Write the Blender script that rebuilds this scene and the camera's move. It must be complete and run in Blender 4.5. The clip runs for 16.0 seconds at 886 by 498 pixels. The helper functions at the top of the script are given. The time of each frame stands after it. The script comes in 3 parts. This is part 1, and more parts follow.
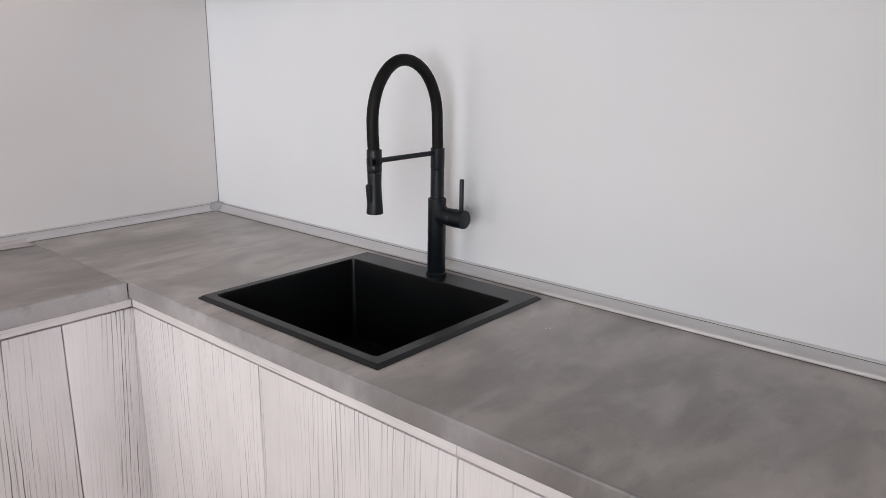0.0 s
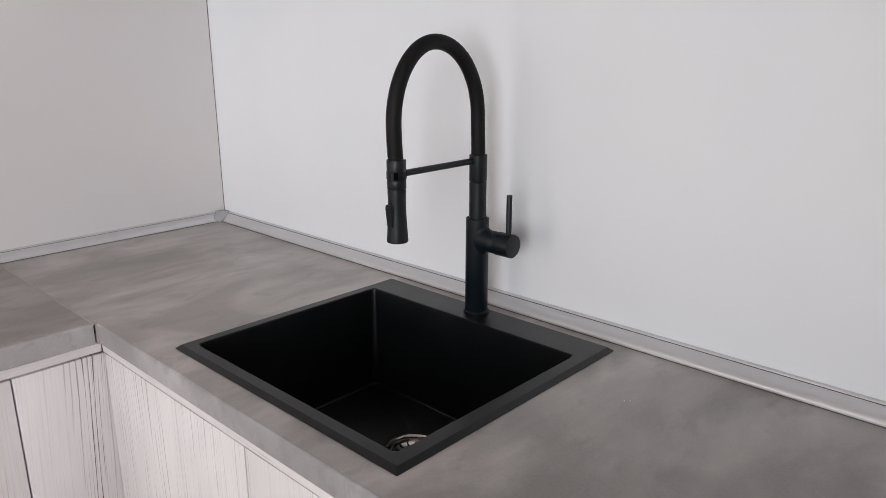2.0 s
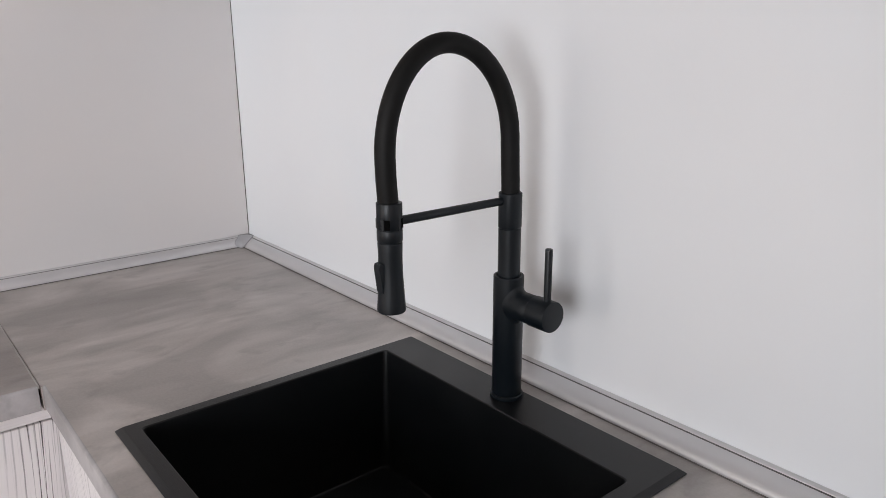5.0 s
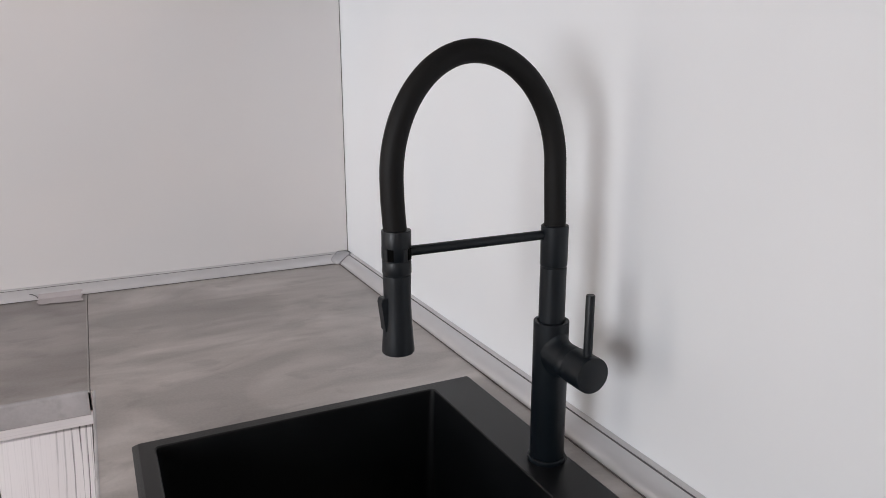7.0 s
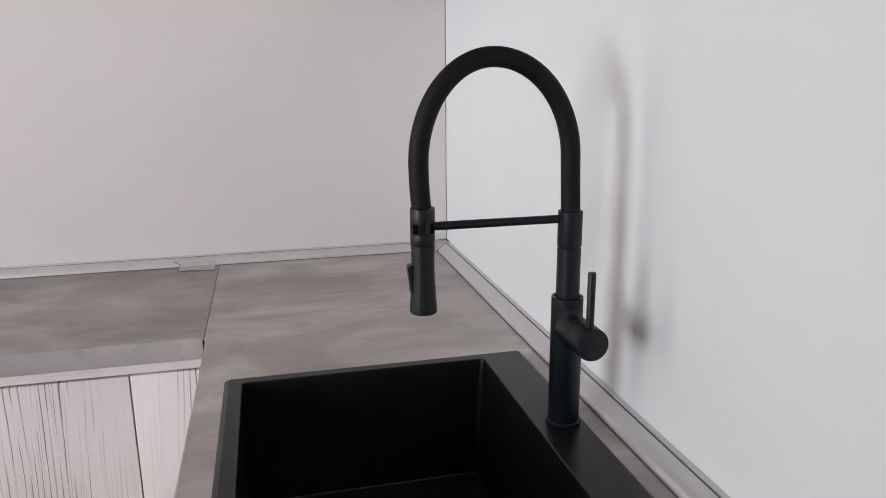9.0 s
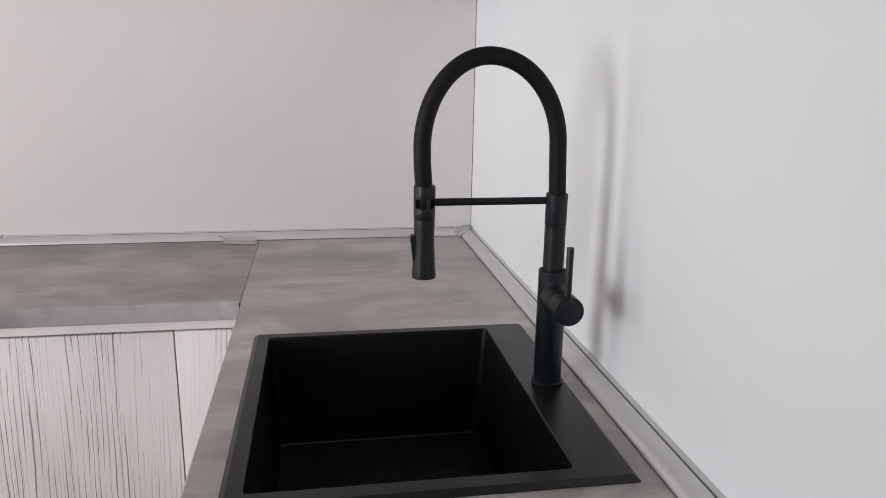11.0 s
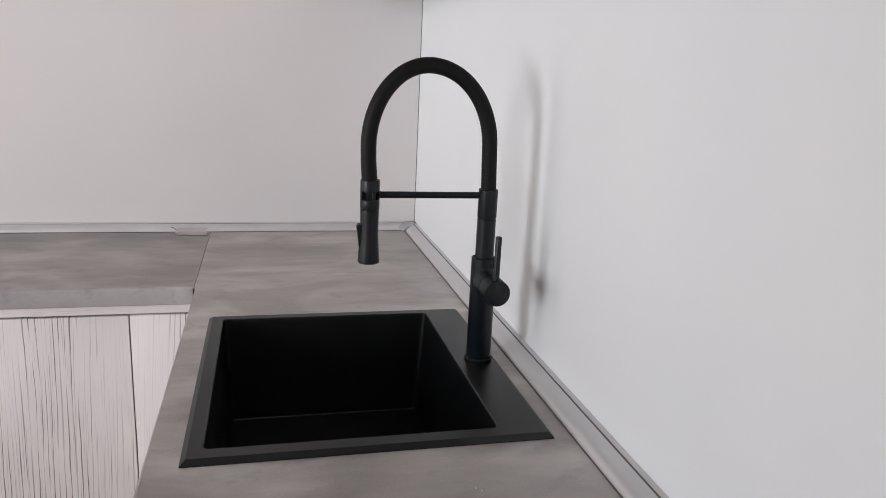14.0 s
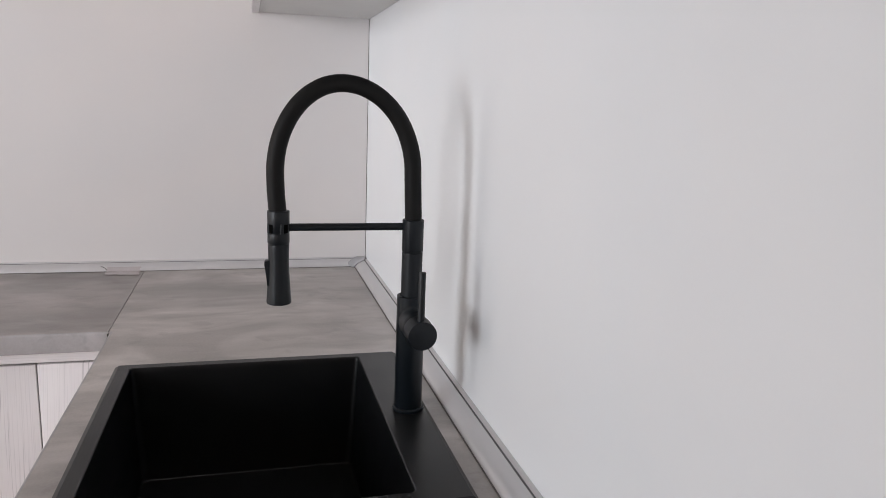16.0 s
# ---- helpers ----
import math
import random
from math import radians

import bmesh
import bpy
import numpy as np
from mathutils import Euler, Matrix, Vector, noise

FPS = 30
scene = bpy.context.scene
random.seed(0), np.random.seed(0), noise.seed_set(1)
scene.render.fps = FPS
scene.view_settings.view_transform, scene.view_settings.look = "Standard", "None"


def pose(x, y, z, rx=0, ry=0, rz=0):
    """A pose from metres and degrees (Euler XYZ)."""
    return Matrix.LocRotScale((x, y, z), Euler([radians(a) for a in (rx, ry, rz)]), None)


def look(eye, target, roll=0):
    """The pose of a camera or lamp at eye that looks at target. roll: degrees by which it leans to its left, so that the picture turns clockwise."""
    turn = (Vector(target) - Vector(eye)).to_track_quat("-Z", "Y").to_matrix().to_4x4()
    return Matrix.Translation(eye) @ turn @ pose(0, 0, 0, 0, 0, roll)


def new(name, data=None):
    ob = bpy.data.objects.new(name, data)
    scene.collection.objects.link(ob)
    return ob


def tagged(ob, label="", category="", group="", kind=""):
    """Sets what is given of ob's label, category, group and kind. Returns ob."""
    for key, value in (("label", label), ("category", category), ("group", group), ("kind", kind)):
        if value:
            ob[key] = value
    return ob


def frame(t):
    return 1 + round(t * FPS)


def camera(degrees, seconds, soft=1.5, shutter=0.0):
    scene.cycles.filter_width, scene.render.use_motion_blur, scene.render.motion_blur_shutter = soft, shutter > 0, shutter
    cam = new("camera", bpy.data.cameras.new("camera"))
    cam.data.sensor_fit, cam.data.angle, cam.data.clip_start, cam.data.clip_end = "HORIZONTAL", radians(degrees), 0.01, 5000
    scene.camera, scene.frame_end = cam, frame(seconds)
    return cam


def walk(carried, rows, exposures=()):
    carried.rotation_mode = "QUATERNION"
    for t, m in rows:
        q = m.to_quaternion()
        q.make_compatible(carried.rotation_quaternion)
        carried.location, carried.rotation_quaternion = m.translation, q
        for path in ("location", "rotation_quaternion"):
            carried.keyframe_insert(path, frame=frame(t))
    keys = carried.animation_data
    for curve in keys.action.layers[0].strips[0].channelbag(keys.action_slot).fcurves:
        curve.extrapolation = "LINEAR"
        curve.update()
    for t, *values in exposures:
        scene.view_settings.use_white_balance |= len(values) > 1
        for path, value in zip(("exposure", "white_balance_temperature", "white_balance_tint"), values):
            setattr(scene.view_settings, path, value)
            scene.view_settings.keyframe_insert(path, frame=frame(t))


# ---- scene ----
cam = camera(62.9, 16.0, 0.55)
PATH = [
    (0, (2.076, -1.306, 1.395), (0.826, 0.168, 0.878), 0.8),
    (0.5, (1.98, -1.297, 1.391), (0.729, 0.173, 0.866), 0.6),
    (1, (1.92, -1.247, 1.386), (0.66, 0.211, 0.851), 0.4),
    (1.5, (1.867, -1.146, 1.386), (0.587, 0.292, 0.842), 0.4),
    (2, (1.84, -1.047, 1.387), (0.524, 0.354, 0.833), -0.0),
    (2.5, (1.818, -0.996, 1.392), (0.485, 0.384, 0.825), -0.3),
    (3, (1.763, -0.969, 1.389), (0.425, 0.409, 0.829), -0.4),
    (3.5, (1.703, -0.945, 1.39), (0.358, 0.426, 0.832), -0.6),
    (3.7, (1.69, -0.931, 1.388), (0.346, 0.441, 0.831), -0.6),
    (5.8, (1.688, -0.654, 1.381), (0.082, 0.42, 0.865), -0.1),
    (6, (1.662, -0.641, 1.376), (0.035, 0.406, 0.871), -0.1),
    (6.5, (1.636, -0.606, 1.371), (-0.021, 0.395, 0.869), -0.2),
    (7, (1.688, -0.554, 1.371), (-0.056, 0.292, 0.879), -0.1),
    (7.5, (1.738, -0.513, 1.371), (-0.072, 0.179, 0.877), -0.2),
    (8, (1.785, -0.488, 1.371), (-0.062, 0.101, 0.881), -0.3),
    (8.5, (1.82, -0.472, 1.373), (-0.049, 0.045, 0.885), -0.4),
    (9, (1.862, -0.463, 1.372), (-0.024, -0.005, 0.888), -0.4),
    (9.2, (1.886, -0.459, 1.371), (-0.007, -0.021, 0.896), -0.4),
    (11.3, (2.023, -0.426, 1.374), (0.112, -0.106, 0.877), 1.2),
    (11.5, (2.037, -0.433, 1.375), (0.127, -0.109, 0.879), 1.6),
    (12, (2.071, -0.436, 1.377), (0.161, -0.109, 0.882), 1.9),
    (12.5, (2.099, -0.438, 1.381), (0.194, -0.084, 0.885), 2.4),
    (13, (2.108, -0.437, 1.381), (0.212, -0.044, 0.881), 2.6),
    (13.5, (2.115, -0.441, 1.38), (0.228, -0.003, 0.882), 2.7),
    (14, (2.126, -0.442, 1.384), (0.246, 0.032, 0.896), 2.8),
    (14.5, (2.124, -0.431, 1.383), (0.245, 0.073, 0.917), 2.7),
    (15, (2.102, -0.396, 1.377), (0.222, 0.129, 0.941), 2.6),
    (15.5, (2.077, -0.361, 1.367), (0.193, 0.169, 0.955), 2.4),
    (16, (2.037, -0.324, 1.362), (0.144, 0.192, 0.97), 2.2),
]
EXPOSURES = [(0, -0.10), (3, -0.10), (6.5, -0.06), (9, -0.05), (12, 0.0), (16, -0.03)]
walk(cam, [(t, look(eye, target, roll)) for t, eye, target, roll in PATH], EXPOSURES)

# ---- light ----
world = bpy.data.worlds.new("sky")
scene.world = world
world.use_nodes = True
wn = world.node_tree
sky = wn.nodes.new("ShaderNodeTexSky")
sky.sky_type, sky.sun_disc = "NISHITA", False
sky.sun_elevation, sky.sun_rotation = radians(38), radians(40)
wn.links.new(sky.outputs[0], wn.nodes["Background"].inputs[0])
wn.nodes["Background"].inputs[1].default_value = 0.1


def lamp(name, m, sx, sy, watts, colour, spread=180):
    data = bpy.data.lights.new(name, "AREA")
    data.spread = radians(spread)
    data.shape, data.size, data.size_y, data.energy, data.color = "RECTANGLE", sx, sy, watts, colour
    ob = new(name, data)
    ob.matrix_world = m
    return ob


ROOM_X, ROOM_Y, ROOM_Z = 6.4, -3.6, 2.6
# window daylight: lamp set inside the room, turned and narrowed towards the inner corner
lamp("daylight_window", pose(2.60, ROOM_Y + 0.40, 1.55, 90, 0, 40), 1.15, 1.3, 17.5, (0.925, 0.938, 0.985), 84)
# added fill at an unseen balcony door, brightens the inner corner
lamp("fill_balcony", pose(0.57, ROOM_Y + 0.02, 1.25, 90, 0, 0), 1.0, 2.0, 19, (1.0, 0.905, 0.845))
# added fill at an unseen end-wall window, lights the side wall
lamp("fill_side_wall", pose(ROOM_X - 0.02, -1.6, 1.5, 90, 0, 90), 1.3, 1.25, 12.5, (1.0, 0.80, 0.745))

# ---- materials ----


def material(name):
    m = bpy.data.materials.new(name)
    m.use_nodes = True
    return m, m.node_tree, m.node_tree.nodes["Principled BSDF"]


def node(tree, kind, **values):
    n = tree.nodes.new(kind)
    for k, v in values.items():
        n.inputs[k].default_value = v
    return n


def coords(tree, scale=(1, 1, 1), turn=(0, 0, 0)):
    tc = tree.nodes.new("ShaderNodeTexCoord")
    mp = tree.nodes.new("ShaderNodeMapping")
    mp.inputs["Scale"].default_value = scale
    mp.inputs["Rotation"].default_value = [radians(a) for a in turn]
    tree.links.new(tc.outputs["Object"], mp.inputs[0])
    return mp.outputs[0]


def noise_of(tree, vec, scale, detail=4.0, rough=0.55, distortion=0.0):
    n = node(tree, "ShaderNodeTexNoise", Scale=scale, Detail=detail, Roughness=rough, Distortion=distortion)
    tree.links.new(vec, n.inputs["Vector"])
    return n.outputs["Fac"]


def ramp(tree, fac, *stops):
    r = tree.nodes.new("ShaderNodeValToRGB")
    e = r.color_ramp.elements
    while len(e) < len(stops):
        e.new(0.5)
    for k, (p, c) in enumerate(stops):
        e[k].position = p
        e[k].color = (c, c, c, 1) if isinstance(c, (int, float)) else (*c, 1)
    tree.links.new(fac, r.inputs[0])
    return r.outputs[0]


def mix(tree, fac, a, b, how="MIX"):
    m = tree.nodes.new("ShaderNodeMix")
    m.data_type, m.blend_type = "RGBA", how
    for value, slot in ((fac, 0), (a, 6), (b, 7)):
        if hasattr(value, "links"):
            tree.links.new(value, m.inputs[slot])
        elif slot == 0:
            m.inputs[0].default_value = value
        else:
            m.inputs[slot].default_value = (*value, 1)
    return m.outputs[2]


def maths(tree, how, *values):
    n = tree.nodes.new("ShaderNodeMath")
    n.operation = how
    for k, value in enumerate(values):
        if hasattr(value, "links"):
            tree.links.new(value, n.inputs[k])
        else:
            n.inputs[k].default_value = value
    return n.outputs[0]


def bump(tree, bsdf, height, strength, distance):
    b = node(tree, "ShaderNodeBump", Strength=strength, Distance=distance)
    tree.links.new(height, b.inputs["Height"])
    tree.links.new(b.outputs[0], bsdf.inputs["Normal"])


def simple(name, colour, rough, metal=0.0, grain=200.0, vary=0.12, relief=0.15, spec=0.5):
    m, t, b = material(name)
    v = coords(t)
    fine = noise_of(t, v, grain, 3)
    wide = noise_of(t, v, 9.0, 3)
    c = mix(t, ramp(t, wide, (0.3, 0.0), (0.7, 1.0)), [k * (1 - vary) for k in colour], [min(1, k * (1 + vary)) for k in colour])
    t.links.new(c, b.inputs["Base Color"])
    t.links.new(ramp(t, wide, (0.3, max(0.05, rough - 0.05)), (0.7, min(1, rough + 0.05))), b.inputs["Roughness"])
    b.inputs["Metallic"].default_value = metal
    b.inputs["Specular IOR Level"].default_value = spec
    if relief:
        bump(t, b, fine, relief, 0.0006)
    return m


def panel_white(name, colour):
    m, t, b = material(name)
    v = coords(t)
    wide = noise_of(t, v, 1.6, 3)
    fine = noise_of(t, v, 420, 2)
    tint = noise_of(t, coords(t, (1, 1, 1), (20, 35, 10)), 3.1, 2)
    c = mix(t, ramp(t, wide, (0.35, 0.0), (0.65, 1.0)), [k * 0.965 for k in colour], colour)
    c = mix(t, ramp(t, tint, (0.36, 0.0), (0.64, 1.0)), c, mix(t, 1.0, c, (0.975, 0.99, 1.0), "MULTIPLY"))
    t.links.new(c, b.inputs["Base Color"])
    t.links.new(ramp(t, wide, (0.3, 0.34), (0.7, 0.44)), b.inputs["Roughness"])
    b.inputs["Specular IOR Level"].default_value = 0.45
    bump(t, b, fine, 0.06, 0.0003)
    return m


def concrete_laminate(name, shift=(1, 1, 1), turn=0, size=1.0):
    m, t, b = material(name)
    cloud = noise_of(t, coords(t, (4.6 * size, 2.0 / size, 3.0), (0, 0, 6 + turn)), 1.3, 5, 0.52, 0.5)
    patch = noise_of(t, coords(t, (3.0, 1.9, 2.0), (0, 0, -24)), 1.9, 4, 0.5, 0.7)
    smudge = noise_of(t, coords(t, (11 * size, 3.6 / size, 9), (0, 0, 8 + turn)), 1.3, 3.5, 0.5, 0.3)
    fine = noise_of(t, coords(t, (1, 1, 1)), 240, 3)
    base = ramp(t, cloud, (0.33, (0.185, 0.171, 0.158)), (0.44, (0.278, 0.261, 0.244)), (0.56, (0.335, 0.316, 0.298)), (0.67, (0.445, 0.424, 0.403)))
    c = mix(t, ramp(t, patch, (0.38, 0.80), (0.56, 0.0)), base, (0.185, 0.172, 0.160))
    c = mix(t, ramp(t, smudge, (0.54, 0.0), (0.70, 0.50)), c, (0.165, 0.153, 0.142))
    spots = noise_of(t, coords(t, (20, 13, 18), (0, 0, 30)), 1.0, 3.0, 0.55, 0.4)
    c = mix(t, ramp(t, spots, (0.58, 0.0), (0.69, 0.36)), c, (0.13, 0.119, 0.11))
    c = mix(t, ramp(t, smudge, (0.26, 0.28), (0.42, 0.0)), c, (0.46, 0.45, 0.44))
    c = mix(t, 0.08, c, ramp(t, fine, (0.3, 0.15), (0.7, 0.50)))
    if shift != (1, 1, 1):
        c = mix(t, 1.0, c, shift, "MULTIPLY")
    # brighter light round the inner corner, put into the colour as a pale cloud
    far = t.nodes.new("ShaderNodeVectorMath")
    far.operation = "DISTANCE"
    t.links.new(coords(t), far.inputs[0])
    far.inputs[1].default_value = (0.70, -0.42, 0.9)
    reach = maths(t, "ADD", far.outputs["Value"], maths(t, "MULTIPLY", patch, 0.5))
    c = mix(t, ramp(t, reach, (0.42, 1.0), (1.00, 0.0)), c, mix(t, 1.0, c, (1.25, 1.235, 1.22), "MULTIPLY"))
    t.links.new(c, b.inputs["Base Color"])
    t.links.new(ramp(t, smudge, (0.3, 0.32), (0.7, 0.42)), b.inputs["Roughness"])
    b.inputs["Specular IOR Level"].default_value = 0.95
    bump(t, b, fine, 0.12, 0.0004)
    return m


def white_wood(name, across, run, spacing, strength, clusters, slant=0.0, reach=0.16, thin=0.0, knot=None):
    """White-washed board with thin, broken, dark grain lines that run in bundles.
    across, run: axes over and along the grain; spacing: metres between lines; strength: darkness; clusters: how far they bunch;
    reach: their length; thin: how many are missing; knot: the middle and half width of one dense bundle, where the board has such a one."""
    m, t, b = material(name)
    tc = t.nodes.new("ShaderNodeTexCoord")
    sep = t.nodes.new("ShaderNodeSeparateXYZ")
    t.links.new(tc.outputs["Object"], sep.inputs[0])
    straight, v = sep.outputs["XYZ".index(across)], sep.outputs["XYZ".index(run)]
    u = maths(t, "ADD", straight, maths(t, "MULTIPLY", v, slant))

    def field(du, dv, seed, detail=2.0, rough=0.5):
        c = t.nodes.new("ShaderNodeCombineXYZ")
        t.links.new(maths(t, "MULTIPLY", u, 1 / du), c.inputs[0])
        t.links.new(maths(t, "MULTIPLY", v, 1 / dv), c.inputs[1])
        c.inputs[2].default_value = seed
        return noise_of(t, c.outputs[0], 1.0, detail, rough)

    def grain(gap, wander, seed, half):
        warped = maths(t, "ADD", maths(t, "MULTIPLY", u, 1 / gap), maths(t, "MULTIPLY", field(gap * 5.0, 0.55, seed, 2.0, 0.3), wander))
        warped = maths(t, "ADD", warped, maths(t, "MULTIPLY", field(gap * 3.0, 0.09, seed + 6.1, 1.0), 0.34))
        off = maths(t, "ABSOLUTE", maths(t, "SUBTRACT", maths(t, "FRACT", warped), 0.5))
        # the lines swell and taper along their run
        swell = maths(t, "MULTIPLY", ramp(t, field(gap * 0.9, reach * 0.4, seed + 2.2, 2.0, 0.5), (0.35, 0.55), (0.65, 1.35)), half)
        line = ramp(t, maths(t, "DIVIDE", off, swell), (0.0, 1.0), (0.40, 0.85), (1.0, 0.0))
        broken = ramp(t, field(gap * 0.9, reach, seed + 3.3, 3.0, 0.6), (0.46 + thin, 0.0), (0.57 + thin, 1.0))
        return mix(t, 1.0, line, broken, "MULTIPLY")
    tone = noise_of(t, coords(t, (6, 6, 3)), 1.0, 3)
    hair = field(0.0022, 0.16, 9.1, 3.0, 0.6)
    base = mix(t, ramp(t, tone, (0.3, 0.0), (0.7, 1.0)), (0.72, 0.692, 0.695), (0.84, 0.81, 0.815))
    base = mix(t, ramp(t, hair, (0.54, 0.0), (0.80, 0.36)), base, (0.50, 0.475, 0.485))
    bunch = ramp(t, field(0.075, 0.8, 5.7), (clusters - 0.07, 0.03), (clusters + 0.07, 1.0))
    if knot:
        away = maths(t, "ABSOLUTE", maths(t, "SUBTRACT", u, knot[0]))
        dense = ramp(t, maths(t, "DIVIDE", away, knot[1]), (0.55, 1.0), (1.0, 0.0))
        bunch = mix(t, 1.0, mix(t, 1.0, bunch, (0.4, 0.4, 0.4), "MULTIPLY"), dense, "ADD")
    coarse = mix(t, 1.0, grain(spacing, 2.2, 1.3, 0.125), bunch, "MULTIPLY")
    fine = mix(t, 1.0, grain(spacing * 0.62, 2.6, 7.9, 0.12), ramp(t, bunch, (0.0, 0.22), (1.0, 1.0)), "MULTIPLY")
    c = mix(t, maths(t, "MULTIPLY", fine, 0.60 * strength), base, (0.27, 0.25, 0.253))
    c = mix(t, maths(t, "MULTIPLY", coarse, strength), c, (0.115, 0.103, 0.105))
    t.links.new(c, b.inputs["Base Color"])
    b.inputs["Roughness"].default_value = 0.5
    b.inputs["Specular IOR Level"].default_value = 0.3
    bump(t, b, ramp(t, coarse, (0.0, 1.0), (1.0, 0.0)), 0.3, 0.0008)
    return m


def glass(name):
    m, t, b = material(name)
    b.inputs["Transmission Weight"].default_value = 1.0
    b.inputs["Roughness"].default_value = 0.02
    b.inputs["IOR"].default_value = 1.45
    b.inputs["Base Color"].default_value = (0.97, 0.98, 0.98, 1)
    return m


# one kind of white panel: cool light and warm shade put into two colours
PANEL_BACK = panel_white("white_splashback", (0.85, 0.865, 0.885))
PANEL_SIDE_SHADED = panel_white("white_side_panel_shaded", (0.705, 0.674, 0.664))
PLASTER = simple("white_plaster", (0.78, 0.77, 0.75), 0.8, 0, 90, 0.03, 0.3, 0.2)
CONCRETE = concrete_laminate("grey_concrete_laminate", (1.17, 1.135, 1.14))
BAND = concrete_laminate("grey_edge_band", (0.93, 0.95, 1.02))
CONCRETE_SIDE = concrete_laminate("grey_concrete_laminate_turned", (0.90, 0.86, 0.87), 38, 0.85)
DOOR_BACK = white_wood("whitewashed_wood", "X", "Z", 0.0115, 0.56, 0.48, 0.0, 0.30, 0.0)
DOOR_LEFT = white_wood("whitewashed_wood_coarse", "Y", "Z", 0.0115, 0.95, 0.47, -0.03, 0.32, -0.015)
DOOR_NARROW = white_wood("whitewashed_wood_knotty", "Y", "Z", 0.0095, 0.88, 0.54, -0.05, 0.30, -0.02, (-0.642, 0.034))
RAIL_X = white_wood("whitewashed_rail_long", "Z", "X", 0.007, 0.40, 0.52)
RAIL_Y = white_wood("whitewashed_rail_side", "Z", "Y", 0.007, 0.55, 0.50)
CARCASS = simple("white_board", (0.62, 0.61, 0.60), 0.5, 0, 200, 0.04, 0.05)
GRANITE = simple("black_granite", (0.0036, 0.0042, 0.0050), 0.34, 0, 900, 0.2, 0.25, 0.39)
BLACK = simple("matt_black_metal", (0.0036, 0.0062, 0.0090), 0.41, 0, 700, 0.15, 0.08, 0.34)
HOSE = simple("black_rubber_hose", (0.005, 0.005, 0.005), 0.6, 0, 1200, 0.15, 0.25, 0.22)
# black that stands for the shade inside slots and grooves
GAP_SHADE = simple("gap_shade", (0.002, 0.002, 0.002), 0.9, 0, 200, 0.1, 0.0, 0.05)
TRIM = simple("grey_aluminium_trim", (0.62, 0.612, 0.622), 0.38, 0.45, 300, 0.05, 0.05)
SEAL = simple("dark_grey_seal", (0.095, 0.092, 0.094), 0.6, 0, 300, 0.1, 0.0)
# pale colour stands for light caught by the side worktop's raised edge
BEAD = simple("lit_laminate_edge", (0.36, 0.34, 0.325), 0.45, 0, 60, 0.18, 0.2)
# thin darker line along the foot of the trim
FOOT_LINE = simple("grey_foot_line", (0.13, 0.12, 0.115), 0.6, 0, 300, 0.1, 0.0)
JOINT = simple("brown_joint_sealant", (0.075, 0.065, 0.06), 0.6, 0, 300, 0.1, 0.0)
CAP = simple("grey_plastic_cap", (0.42, 0.42, 0.44), 0.3, 0, 300, 0.05, 0.0)
CAP_EDGE = simple("dark_plastic_edge", (0.22, 0.22, 0.23), 0.4, 0, 300, 0.05, 0.0)
JOINER = simple("pale_tape", (0.50, 0.455, 0.46), 0.45, 0, 60, 0.12, 0.2)
STEEL = simple("brushed_steel", (0.56, 0.53, 0.51), 0.20, 1.0, 500, 0.06, 0.1)
# unseen floor; its brown is picked to throw a warm bounce on the fronts
FLOOR = simple("brown_bounce_floor", (0.42, 0.30, 0.22), 0.45, 0, 60, 0.15, 0.1)
UPVC = simple("white_upvc", (0.8, 0.8, 0.8), 0.35, 0, 300, 0.02, 0.0)
GLASS = glass("window_glass")
GROUND = simple("pale_paving", (0.35, 0.34, 0.32), 0.9, 0, 20, 0.2, 0.3)

# ---- building blocks ----


def link(name, bm, mat, parent=None, label="", smooth=35):
    bmesh.ops.recalc_face_normals(bm, faces=bm.faces[:])
    me = bpy.data.meshes.new(name)
    bm.to_mesh(me)
    bm.free()
    me.materials.append(mat)
    if smooth:
        me.shade_smooth()
        me.set_sharp_from_angle(angle=radians(smooth))
    ob = new(name, me)
    if parent:
        ob.parent = parent
    if label:
        ob["label"] = label
    return ob


def part(name, bm, mat, parent, label="", smooth=35):
    return link(name, bm, mat, parent, label, smooth)


def box(x0, x1, y0, y1, z0, z1, bevel=0.0, segments=2, bm=None):
    bm = bm or bmesh.new()
    made = bmesh.ops.create_cube(bm, size=1)["verts"]
    for v in made:
        v.co = (x0 if v.co.x < 0 else x1, y0 if v.co.y < 0 else y1, z0 if v.co.z < 0 else z1)
    if bevel:
        edges = {e for v in made for e in v.link_edges}
        bmesh.ops.bevel(bm, geom=list(edges), offset=bevel, segments=segments, profile=0.5, affect="EDGES")
    return bm


def turned(rings, seg=40, axis="z", at=(0, 0, 0), closed=True):
    """A body of revolution from (radius, height) pairs."""
    bm = bmesh.new()
    loops = []
    for r, h in rings:
        loop = []
        for k in range(seg):
            a = 2 * math.pi * k / seg
            p = (r * math.cos(a), r * math.sin(a), h)
            if axis == "x":
                p = (h, r * math.cos(a), r * math.sin(a))
            elif axis == "y":
                p = (r * math.cos(a), h, r * math.sin(a))
            loop.append(bm.verts.new(Vector(p) + Vector(at)))
        loops.append(loop)
    for a, b in zip(loops, loops[1:]):
        for k in range(seg):
            bm.faces.new((a[k], a[(k + 1) % seg], b[(k + 1) % seg], b[k]))
    if closed:
        bm.faces.new(loops[0])
        bm.faces.new(loops[-1])
    return bm


